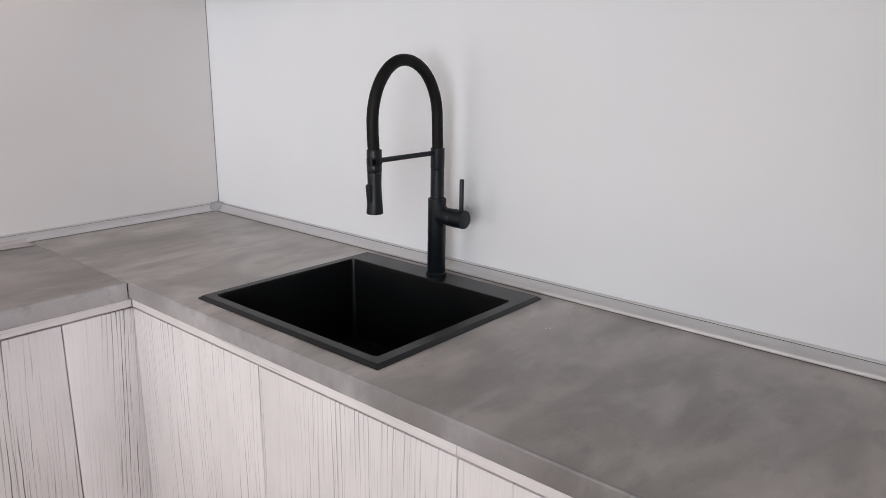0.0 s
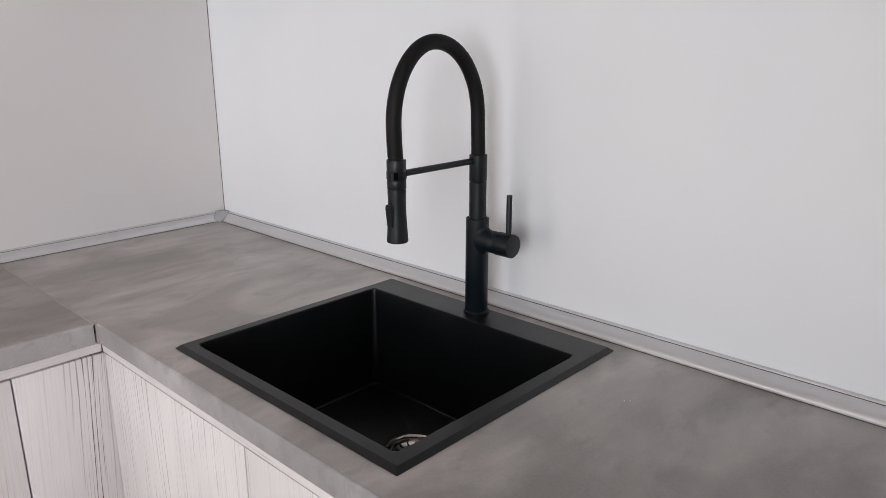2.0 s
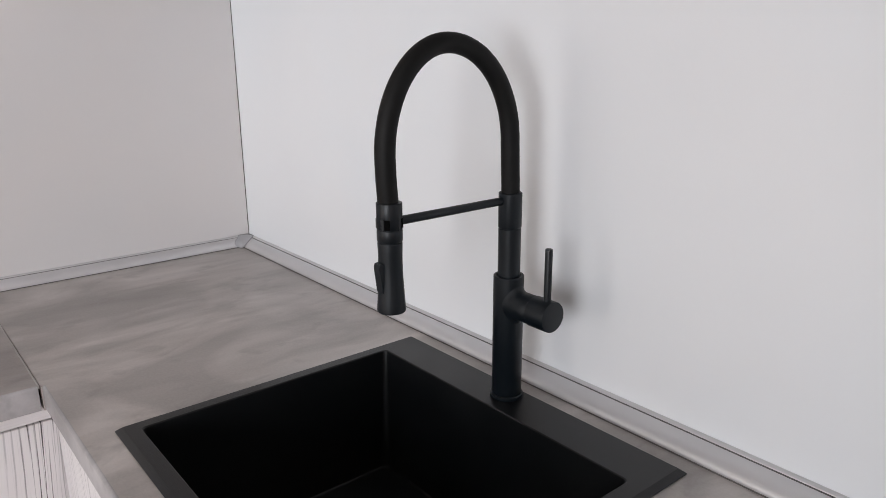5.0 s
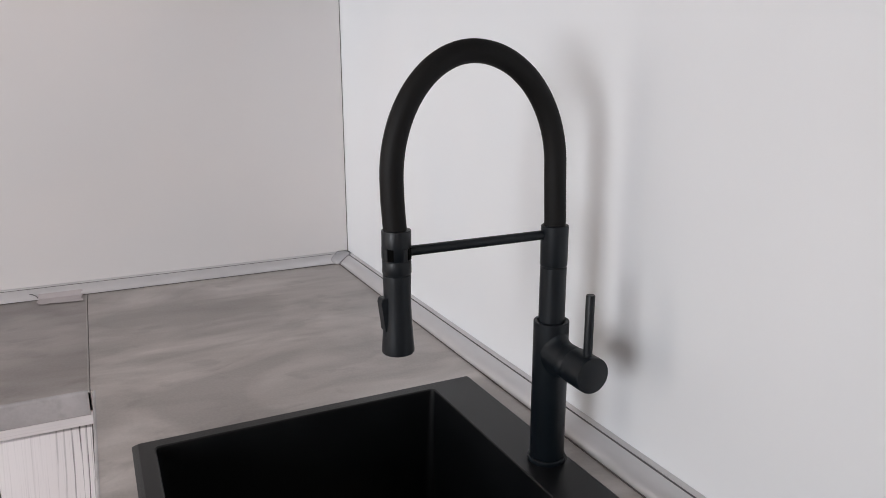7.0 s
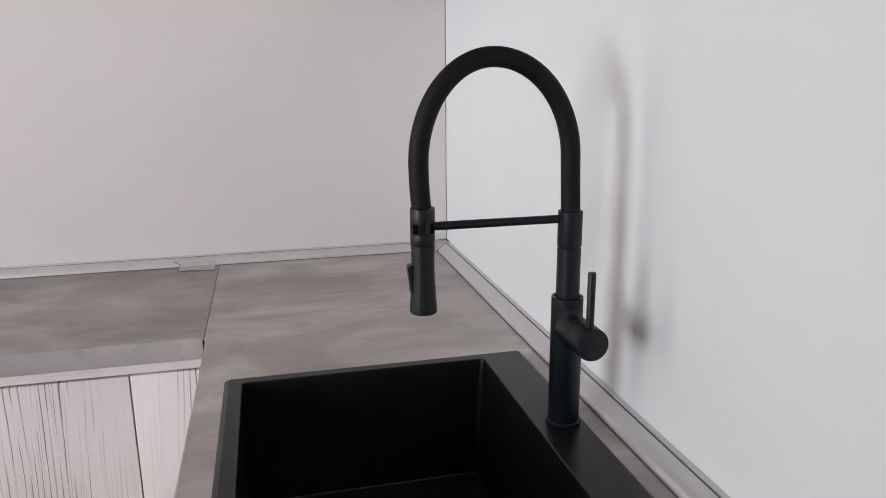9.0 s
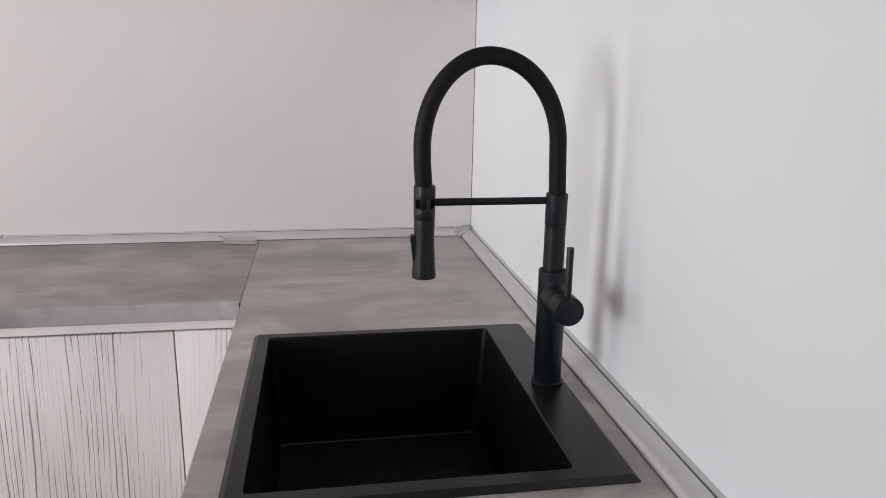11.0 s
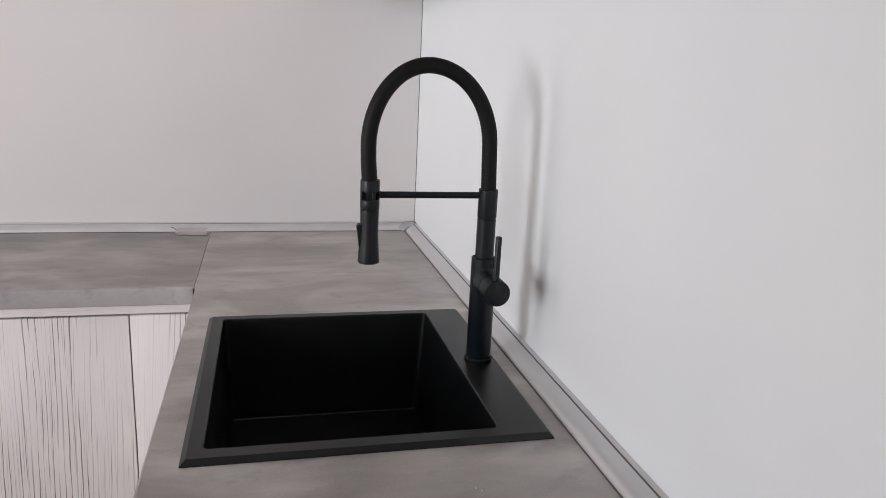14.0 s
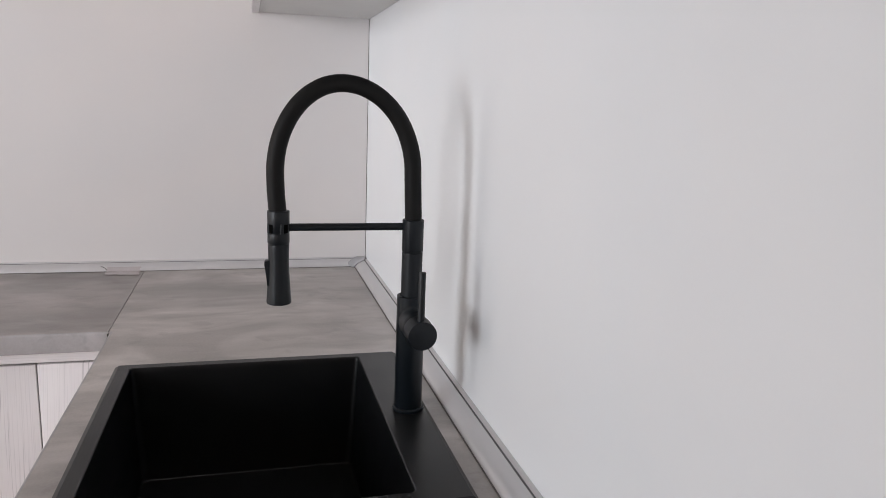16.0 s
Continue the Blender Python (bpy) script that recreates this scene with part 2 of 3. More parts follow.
def tube(points, radius, seg=28):
    bm = bmesh.new()
    pts = [Vector(p) for p in points]
    loops = []
    for i, p in enumerate(pts):
        d = (pts[min(i + 1, len(pts) - 1)] - pts[max(i - 1, 0)]).normalized()
        side = Vector((1, 0, 0))
        up = d.cross(side).normalized()
        loops.append([bm.verts.new(p + radius * (math.cos(2 * math.pi * k / seg) * side + math.sin(2 * math.pi * k / seg) * up)) for k in range(seg)])
    for a, b in zip(loops, loops[1:]):
        for k in range(seg):
            bm.faces.new((a[k], a[(k + 1) % seg], b[(k + 1) % seg], b[k]))
    bm.faces.new(loops[0])
    bm.faces.new(loops[-1])
    return bm


def rounded(x0, x1, y0, y1, r, n=6):
    """The outline of a rounded rectangle, 4 * (n + 1) points."""
    out = []
    for cx, cy, a0 in ((x1 - r, y1 - r, 0), (x0 + r, y1 - r, 90), (x0 + r, y0 + r, 180), (x1 - r, y0 + r, 270)):
        for k in range(n + 1):
            a = radians(a0 + 90 * k / n)
            out.append((cx + r * math.cos(a), cy + r * math.sin(a)))
    return out


def lofted(loops, cap_first=False, cap_last=False):
    bm = bmesh.new()
    rows = [[bm.verts.new(p) for p in loop] for loop in loops]
    n = len(rows[0])
    for a, b in zip(rows, rows[1:]):
        for k in range(n):
            bm.faces.new((a[k], a[(k + 1) % n], b[(k + 1) % n], b[k]))
    if cap_first:
        bm.faces.new(rows[0])
    if cap_last:
        bm.faces.new(rows[-1])
    return bm


def swept(profile, start, end, out):
    """A straight moulding: profile of (distance from wall, height), from start to end; out is the direction away from the wall."""
    o, a, b = Vector(out), Vector(start), Vector(end)
    return lofted([[p + o * d + Vector((0, 0, h)) for d, h in profile] for p in (a, b)], True, True)


def thing(name, at, label, category, group=""):
    e = new(name)
    e.location = at
    e.empty_display_size = 0.1
    tagged(e, label, category, group)
    return e


def under(parent, *parts):
    """Parts were built in the room's own coordinates: keep them there."""
    for p in parts:
        p.matrix_parent_inverse = Matrix.Translation(parent.location).inverted()


# ---- room ----
WT = 0.9          # top of the worktops
TH = 0.0395        # their thickness
T = 0.15          # wall thickness


def structure(name, bm, mat, label, category, smooth=0):
    return tagged(link(name, bm, mat, None, "", smooth), label, category, "", "structure")


structure("floor", box(-T, ROOM_X + T, ROOM_Y - T, T, -0.1, 0), FLOOR, "unseen brown floor of the kitchen, coloured for its warm bounce", "floor")
structure("ceiling", box(-T, ROOM_X + T, ROOM_Y - T, T, ROOM_Z, ROOM_Z + 0.15), PLASTER, "plain white plastered ceiling of the kitchen", "ceiling")
structure("wall_north", box(-T, ROOM_X + T, 0.008, T, 0, ROOM_Z), PLASTER, "white plastered wall behind the splashback panel", "wall")
structure("wall_west", box(-T, -0.008, ROOM_Y, 0.008, 0, ROOM_Z), PLASTER, "white plastered side wall behind its panel", "wall")


def wall_with_openings(name, along, length0, length1, p0, p1, openings, label):
    """A wall of blocks round its openings. openings: (from, to, sill, head)."""
    bm = bmesh.new()

    def block(a0, a1, z0, z1):
        if along == "x":
            box(a0, a1, p0, p1, z0, z1, bm=bm)
        else:
            box(p0, p1, a0, a1, z0, z1, bm=bm)
    at = length0
    for a, b, s, h in openings:
        block(at, a, 0, ROOM_Z)
        if s > 0:
            block(a, b, 0, s)
        block(a, b, h, ROOM_Z)
        at = b
    block(at, length1, 0, ROOM_Z)
    return structure(name, bm, PLASTER, label, "wall")


wall_with_openings("wall_south", "x", -T, ROOM_X + T, ROOM_Y - T, ROOM_Y, [(0.04, 1.10, 0.02, 2.28), (1.93, 3.27, 0.9, 2.2)], "unseen white plastered wall with a window and an added balcony door")
wall_with_openings("wall_east", "y", ROOM_Y, 0.008, ROOM_X, ROOM_X + T, [(-2.3, -0.9, 0.85, 2.15)], "unseen white plastered end wall with an added window")


def window(name, x0, x1, z0, z1, m, label):
    """A one-leaf window in the xz plane."""
    e = tagged(thing(name, (0, 0, 0), label, "window"), kind="structure")
    f = 0.06
    bm = box(x0, x0 + f, -0.03, 0.03, z0, z1, 0.004)
    box(x1 - f, x1, -0.03, 0.03, z0, z1, 0.004, bm=bm)
    box(x0 + f, x1 - f, -0.03, 0.03, z0, z0 + f, 0.004, bm=bm)
    box(x0 + f, x1 - f, -0.03, 0.03, z1 - f, z1, 0.004, bm=bm)
    part("window_frame", bm, UPVC, e)
    pane = part("pane", box(x0 + f - 0.005, x1 - f + 0.005, -0.004, 0.004, z0 + f - 0.005, z1 - f + 0.005), GLASS, e, smooth=0)
    pane.visible_shadow = False
    e.matrix_world = m
    return e


window("window_1", 1.93, 3.27, 0.9, 2.2, pose(0, ROOM_Y - 0.08, 0), "white plastic framed kitchen window, closed")
# unseen balcony door, added to go with the corner fill
window("added_window_2", 0.04, 1.10, 0.02, 2.28, pose(0, ROOM_Y - 0.08, 0), "unseen white framed balcony door, added for the corner fill")
# unseen end window, added to go with the side wall fill
window("added_window_3", -2.3, -0.9, 0.85, 2.15, pose(ROOM_X + 0.08, 0, 0, 0, 0, 90), "unseen white framed window, added for the side wall fill")
structure("ground", box(-60, 60, -60, 60, -3.2, -3.1), GROUND, "pale paved ground outside the building", "ground")

# white panels on the two walls, with a dark joint in the corner
structure("splashback_north", box(0.0, 3.4, 0.0, 0.0078, WT - 0.01, 1.62, 0.0006, 1), PANEL_BACK, "smooth satin white splashback panel behind the sink", "splashback")
structure("splashback_west", box(-0.0078, 0.0, -2.4, -0.0014, 0.0, 2.45, 0.0006, 1), PANEL_SIDE_SHADED, "smooth satin white wall panel beside the worktop, shade in its colour", "splashback")
structure("trim_corner_joint", box(-0.006, 0.0002, -0.0013, -0.0003, WT + 0.018, 1.62), SEAL, "thin dark joint between the two white panels", "trim")

# ---- worktops ----
HOLE = (0.776, 1.284, -0.536, -0.074)


def worktop(x0, x1, y0, y1, front, hole, mat, label, nib=0.0):
    """A laminate slab with an edge band along its front. front: the axis and value of the front plane; nib: how far along it the slab runs on to the joint."""
    axis, value = front
    band = 0.0045
    e = thing("worktop", ((x0 + x1) / 2, (y0 + y1) / 2, WT - TH), label, "worktop", "worktops")
    if axis == 1:
        strip, y0 = (x0 + nib, x1, y0, y0 + band), y0 + band
    else:
        strip, x1 = (x1 - band, x1, y0, y1), x1 - band
    bm = bmesh.new()
    zs = (WT - TH, WT)
    outer = [(x0, y0), (x1, y0), (x1, y1), (x0, y1)]
    o = [[bm.verts.new((x, y, z)) for x, y in outer] for z in zs]
    for k in range(4):
        bm.faces.new((o[0][k], o[0][(k + 1) % 4], o[1][(k + 1) % 4], o[1][k]))
    if hole:
        hx0, hx1, hy0, hy1 = hole
        inner = [(hx0, hy0), (hx1, hy0), (hx1, hy1), (hx0, hy1)]
        i = [[bm.verts.new((x, y, z)) for x, y in inner] for z in zs]
        for k in range(4):
            j = (k + 1) % 4
            bm.faces.new((i[0][k], i[0][j], i[1][j], i[1][k]))
            bm.faces.new((o[0][k], o[0][j], i[0][j], i[0][k]))
            bm.faces.new((o[1][k], o[1][j], i[1][j], i[1][k]))
    else:
        bm.faces.new(o[0])
        bm.faces.new(o[1])
    if nib:
        box(x0, x0 + nib - 0.0001, value - 0.0020, y0, WT - TH, WT, bm=bm)
    ps = [part("slab", bm, mat, e, smooth=0)]
    bm = box(*strip, WT - TH - 0.0002, WT + 0.0001)
    edges = [d for d in bm.edges if all(abs(v.co[axis] - value) < 1e-5 for v in d.verts) and abs(d.verts[0].co.z - d.verts[1].co.z) < 1e-5]
    bmesh.ops.bevel(bm, geom=edges, offset=0.0040, segments=6, profile=0.5, affect="EDGES")
    ps.append(part("edge_band", bm, BAND, e, "slightly bluer grey edge band", 30))
    under(e, *ps)
    return e


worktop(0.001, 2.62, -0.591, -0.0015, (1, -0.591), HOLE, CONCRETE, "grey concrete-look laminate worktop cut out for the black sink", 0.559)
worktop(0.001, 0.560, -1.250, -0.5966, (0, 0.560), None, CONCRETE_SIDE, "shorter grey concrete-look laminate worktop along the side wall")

structure("trim_worktop_joint", box(0.03, 0.5585, -0.5940, -0.5931, WT - 0.02, WT - 0.0008), JOINT, "thin dark brown sealed joint between the worktops", "trim")
structure("trim_worktop_bead", box(0.038, 0.5588, -0.5965, -0.5941, WT - 0.004, WT + 0.0011, 0.0004, 2), BEAD, "thin raised edge along the joint of the worktops, painted lit", "trim", 30)

# upstand mouldings where the worktops meet the walls
PROFILE = [(0.0, 0.0), (0.0352, 0.0), (0.0360, 0.0010), (0.0361, 0.0035), (0.0350, 0.0066), (0.0325, 0.0096), (0.0285, 0.0124), (0.0230, 0.0148), (0.0170, 0.0163), (0.0120, 0.0171), (0.0102, 0.0174), (0.0094, 0.0176), (0.0, 0.0176)]
FOOT = [(0.0350, 0.0), (0.0378, 0.0), (0.0376, 0.0009), (0.0350, 0.0009)]
LIP = [(0.0, 0.0176), (0.0092, 0.0176), (0.0090, 0.0181), (0.0, 0.0181)]
EDGE = [(0.0, 0.0181), (0.0066, 0.0181), (0.0062, 0.0192), (0.0036, 0.0205), (0.0, 0.0208)]


def upstand(label, a, b, out):
    e = thing("upstand_trim", a, label, "trim")
    ps = [part("moulding", swept(PROFILE, a, b, out), TRIM, e), part("foot_line", swept(FOOT, a, b, out), FOOT_LINE, e), part("groove_seal", swept(LIP, a, b, out), SEAL, e), part("upper_lip", swept(EDGE, a, b, out), TRIM, e)]
    under(e, *ps)
    return e


Z1 = WT + 0.0004
upstand("grey aluminium upstand trim along the splashback", (0.004, -0.0004, Z1), (2.62, -0.0004, Z1), (0, -1, 0))
upstand("grey aluminium upstand trim along the side wall", (0.0004, -0.004, Z1), (0.0004, -0.6560, Z1), (1, 0, 0))
upstand("separate shorter length of grey aluminium upstand trim", (0.0004, -0.6562, Z1), (0.0004, -1.2462, Z1), (1, 0, 0))


end = thing("end_cap", (0.0, -1.248, WT), "grey plastic end cap closing the free trim end", "trim cap")
outline = [(d * 1.05 + 0.0004, h * 1.03) for d, h in PROFILE[:-1]] + [(0.0066, 0.0212), (0.0, 0.0216)]
under(end, part("plate", swept(outline, (0.0004, -1.2464, Z1), (0.0004, -1.2492, Z1), (1, 0, 0)), CAP_EDGE, end))


def corner_cap(wide, proud):
    """A shield-shaped inside corner piece: wide at the top, narrow at its foot, hollowed along the corner."""
    bm = bmesh.new()
    n, m = 16, 12
    high = 0.0216
    fall = Vector((1, -1, 0)).normalized()

    def trim_depth(z):
        for (d0, z0), (d1, z1) in zip(PROFILE[2:], PROFILE[3:]):
            if z <= z1:
                return d0 + (d1 - d0) * max(0.0, z - z0) / max(z1 - z0, 1e-6)
        return PROFILE[-2][0] * max(0.25, 1 - (z - 0.0176) / 0.006)

    def point(u, v, lift):
        s = u * (wide * (1 - (0.99 * v) ** 1.7) ** 0.7 + 0.002)
        soft = math.sqrt(s * s + 0.009 ** 2)
        d = trim_depth(high * (1 - v)) + 0.0008 + 0.7 * lift
        return Vector((d + (s + soft) / 2, -d - (soft - s) / 2, WT + 0.0006 + high * (1 - v)))
    front = [[bm.verts.new(point(k / n * 2 - 1, i / m, proud)) for k in range(n + 1)] for i in range(m + 1)]
    back = [[bm.verts.new(point(k / n * 2 - 1, i / m, -0.002) - fall * 0.004) for k in range(n + 1)] for i in range(m + 1)]
    for g in (front, back):
        for a, b in zip(g, g[1:]):
            for k in range(n):
                bm.faces.new((a[k], a[k + 1], b[k + 1], b[k]))
    rim = [(0, k) for k in range(n + 1)] + [(i, n) for i in range(1, m + 1)] + [(m, k) for k in range(n - 1, -1, -1)] + [(i, 0) for i in range(m - 1, 0, -1)]
    for (i, k), (j, l) in zip(rim, rim[1:] + rim[:1]):
        bm.faces.new((front[i][k], front[j][l], back[j][l], back[i][k]))
    return bm


cap = thing("corner_cap", (0.0, 0.0, WT), "grey plastic inside corner cap joining the two trims", "trim cap")
under(cap, part("shield", corner_cap(0.0225, 0.0022), CAP, cap, "", 50), part("edge", corner_cap(0.0247, 0.0010), CAP_EDGE, cap, "darker thin edge of the cap", 50))

# pale strip of tape laid over the foot of the trim and the worktop at the butt joint of the side trims
joiner = thing("trim_tape", (0.04, -0.645, WT), "pale pinkish tape strip over the trim joint", "tape")


def tape():
    """A thin sheet: down the lower half of the trim, over its foot and out on the worktop, with uneven edges."""
    line = [(0.0312, 0.0108), (0.0336, 0.0094), (0.0358, 0.0068), (0.0372, 0.0036), (0.0384, 0.0016), (0.0420, 0.0007), (0.0560, 0.0006), (0.0700, 0.0006), (0.0820, 0.0006)]
    n, thick = 14, 0.0005
    bm = bmesh.new()
    sheets = []
    for lift in (0.0, thick):
        rows = []
        for i in range(n + 1):
            y = -0.603 - 0.082 * i / n
            row = []
            for k, (d, h) in enumerate(line):
                wave = 0.0016 * math.sin(5.0 * i / n + 0.7) + 0.0011 * math.sin(17.0 * i / n)
                far = (k / (len(line) - 1)) ** 3
                end = 0.0028 * math.sin(1.9 * k) if i in (0, n) else 0.0
                row.append(bm.verts.new((d + far * (wave - 0.006 * i / n) + 0.5 * lift, y + end, WT + 0.0004 + h + lift + (0.0008 * abs(wave) / 0.0016 if k == len(line) - 1 else 0))))
            rows.append(row)
        sheets.append(rows)
    for rows in sheets:
        for a, b in zip(rows, rows[1:]):
            for k in range(len(line) - 1):
                bm.faces.new((a[k], a[k + 1], b[k + 1], b[k]))
    m = len(line) - 1
    rim = [(0, k) for k in range(m)] + [(i, m) for i in range(n)] + [(n, k) for k in range(m, 0, -1)] + [(i, 0) for i in range(n, 0, -1)]
    for (i, k), (j, l) in zip(rim, rim[1:] + rim[:1]):
        bm.faces.new((sheets[0][i][k], sheets[0][j][l], sheets[1][j][l], sheets[1][i][k]))
    return bm


under(joiner, part("strip", tape(), JOINER, joiner, "", 40),
      part("curled_end", tube([(0.0372, -0.6850, WT + 0.0050), (0.0352, -0.6885, WT + 0.0095), (0.0318, -0.6945, WT + 0.0124), (0.0300, -0.7000, WT + 0.0130)], 0.0009, 8), SEAL, joiner, "dark curled end of the tape"))

# ---- sink ----
SINK = (0.768, 1.298, -0.5480, -0.0635)
BOWL = (0.7935, 1.2680, -0.5215, -0.1360)
RIM_Z = WT + 0.0075


def shrink(b, d):
    return (b[0] + d, b[1] - d, b[2] + d, b[3] - d)


def at_z(points, z):
    return [(x, y, z) for x, y in points]


sink = thing("kitchen_sink", (1.03, -0.31, WT), "square black granite single-bowl sink set into the worktop", "sink")
rim = lofted([at_z(rounded(*SINK, 0.0015), WT + 0.0005), at_z(rounded(*SINK, 0.0015), WT + 0.0015),
              at_z(rounded(*shrink(SINK, 0.0065), 0.002), RIM_Z - 0.0006), at_z(rounded(*shrink(SINK, 0.0075), 0.002), RIM_Z),
              at_z(rounded(*shrink(BOWL, -0.0015), 0.007), RIM_Z), at_z(rounded(*BOWL, 0.008), RIM_Z - 0.0012),
              at_z(rounded(*shrink(BOWL, 0.0006), 0.008), RIM_Z - 0.006)])
DRAIN = (1.043, -0.273)
FLOOR_Z = 0.707


def drain_loop(r, z):
    ref = rounded(*BOWL, 0.02)
    cx, cy = (BOWL[0] + BOWL[1]) / 2, (BOWL[2] + BOWL[3]) / 2
    out = []
    for x, y in ref:
        a = math.atan2((y - cy) / (BOWL[3] - BOWL[2]), (x - cx) / (BOWL[1] - BOWL[0]))
        out.append((DRAIN[0] + r * math.cos(a), DRAIN[1] + r * math.sin(a), z))
    return out


bowl = lofted([at_z(rounded(*shrink(BOWL, 0.0006), 0.008), RIM_Z - 0.0055),
               at_z(rounded(*shrink(BOWL, 0.003), 0.010), 0.86),
               at_z(rounded(*shrink(BOWL, 0.012), 0.014), FLOOR_Z + 0.006),
               at_z(rounded(*shrink(BOWL, 0.0130), 0.014), FLOOR_Z + 0.0022),
               at_z(rounded(*shrink(BOWL, 0.0150), 0.012), FLOOR_Z + 0.0006),
               at_z(rounded(*shrink(BOWL, 0.0185), 0.010), FLOOR_Z),
               drain_loop(0.0575, FLOOR_Z - 0.0022), drain_loop(0.0545, FLOOR_Z - 0.0030), drain_loop(0.0530, FLOOR_Z - 0.012)])
under(sink, part("rim", rim, GRANITE, sink, "matt black granite rim with bevelled edge", 14), part("bowl", bowl, GRANITE, sink, "deep square matt black bowl", 28))
flange = turned([(0.0548, -0.014), (0.0552, 0.0004), (0.0545, 0.0018), (0.0530, 0.0024), (0.0475, 0.0024), (0.0462, 0.0016), (0.0450, -0.0010), (0.0425, -0.006), (0.0425, -0.012), (0.001, -0.013)], 48, "z", (*DRAIN, FLOOR_Z - 0.003))
drain = part("drain", flange, STEEL, sink, "polished steel basket drain")
basket = turned([(0.0412, -0.006), (0.0420, -0.0015), (0.0405, 0.0006), (0.0380, 0.0004), (0.0355, -0.0035), (0.020, -0.0085), (0.012, -0.009), (0.0115, -0.002), (0.0095, 0.0004), (0.001, 0.0008)], 48, "z", (*DRAIN, FLOOR_Z - 0.003))
strainer = part("strainer", basket, STEEL, drain)
part("groove", turned([(0.0422, -0.0060), (0.0424, -0.0012), (0.0446, -0.0012), (0.0448, -0.0060)], 48, "z", (*DRAIN, FLOOR_Z - 0.003), False), GAP_SHADE, drain, "groove round the strainer, its shade painted dark", 0)
under(sink, drain)
under(sink, strainer)
strainer.matrix_parent_inverse = Matrix.Identity(4)
# slots are solid black blocks on the strainer, standing for dark holes
for k in range(14):
    a = 2 * math.pi * k / 14
    c, s = math.cos(a), math.sin(a)
    bm = bmesh.new()
    for v in bmesh.ops.create_cube(bm, size=1)["verts"]:
        r, w = (0.019 if v.co.x < 0 else 0.0345), (-0.0012 if v.co.y < 0 else 0.0012)
        base = -0.0086 if v.co.x < 0 else -0.0040
        v.co = (DRAIN[0] + r * c - w * s, DRAIN[1] + r * s + w * c, FLOOR_Z - 0.003 + base + (0.0002 if v.co.z < 0 else 0.0008))
    part("slot", bm, GAP_SHADE, drain, "narrow strainer slot painted as a dark hole", 0)

# ---- tap ----
TX, TY = 1.0300, -0.0955
HX, HY = 1.0250, -0.2850
tap = thing("kitchen_tap", (TX, TY, RIM_Z), "tall matt black pull-down kitchen tap with arched hose", "tap")
ps = []
ps.append(part("base_ring", turned([(0.0225, 0.0), (0.0232, 0.001), (0.0232, 0.005), (0.0222, 0.006), (0.019, 0.0062)], 48, "z", (TX, TY, RIM_Z)), BLACK, tap))
ps.append(part("body", turned([(0.0202, 0.006), (0.0206, 0.0066), (0.0206, 0.1768), (0.0200, 0.1776), (0.0170, 0.1776), (0.0164, 0.1750), (0.0145, 0.1750)], 48, "z", (TX, TY, RIM_Z)), BLACK, tap))
ps.append(part("lower_tube", turned([(0.0147, 1.078), (0.0151, 1.0785), (0.0151, 1.1490), (0.0143, 1.1497), (0.0143, 1.1507)], 44, "z", (TX, TY, 0)), BLACK, tap))
ps.append(part("upper_tube", turned([(0.0143, 1.1507), (0.0152, 1.1515), (0.0155, 1.1525), (0.0155, 1.1968), (0.0149, 1.1975), (0.012, 1.1975)], 44, "z", (TX, TY, 0)), BLACK, tap))
# the arch: half an ellipse, a little wider on the tap's side
cy, z0, high = -0.197, 1.262, 0.123
legs = [(TY, 1.190), (TY - 0.0003, 1.207), (TY - 0.0014, 1.232)]
legs += [(cy + (0.099 if t < math.pi / 2 else 0.092) * math.cos(t), z0 + high * math.sin(t)) for t in np.linspace(0, math.pi, 45)]
legs += [(HY - 0.0034, 1.238), (HY - 0.0018, 1.216), (HY, 1.198)]
# the spout is turned a little towards the side wall
path = [(TX + (HX - TX) * min(1.0, max(0.0, (TY - y) / (TY - HY)) * 1.6), y, z) for y, z in legs]
ps.append(part("hose", tube(path, 0.0121), HOSE, tap, "black rubber covered arched hose"))
ps.append(part("support_bar", turned([(0.0048, -0.275), (0.0053, -0.2745), (0.0053, -0.1065), (0.0048, -0.106)], 20, "y", ((TX + HX) / 2, 0, 1.187)), BLACK, tap))
ps.append(part("holder_ring", turned([(0.0125, 1.2102), (0.0148, 1.2100), (0.0152, 1.2092), (0.0152, 1.1800), (0.0148, 1.1794), (0.0146, 1.1794), (0.0146, 1.1786)], 44, "z", (HX, HY, 0)), BLACK, tap))
ps.append(part("collar", turned([(0.0146, 1.1787), (0.0149, 1.1783), (0.0151, 1.1778), (0.0151, 1.1654), (0.0147, 1.1646), (0.0138, 1.1644), (0.0138, 1.1634)], 44, "z", (HX, HY, 0)), BLACK, tap))
head = part("spray_head", turned([(0.0138, 1.1636), (0.0146, 1.1628), (0.0147, 1.162), (0.0143, 1.150), (0.0142, 1.135), (0.0146, 1.122), (0.0154, 1.108), (0.0164, 1.0930), (0.0173, 1.0818), (0.0172, 1.0795), (0.0162, 1.0783), (0.0140, 1.0793)], 44, "z", (HX, HY, 0)), BLACK, tap)
ps.append(head)
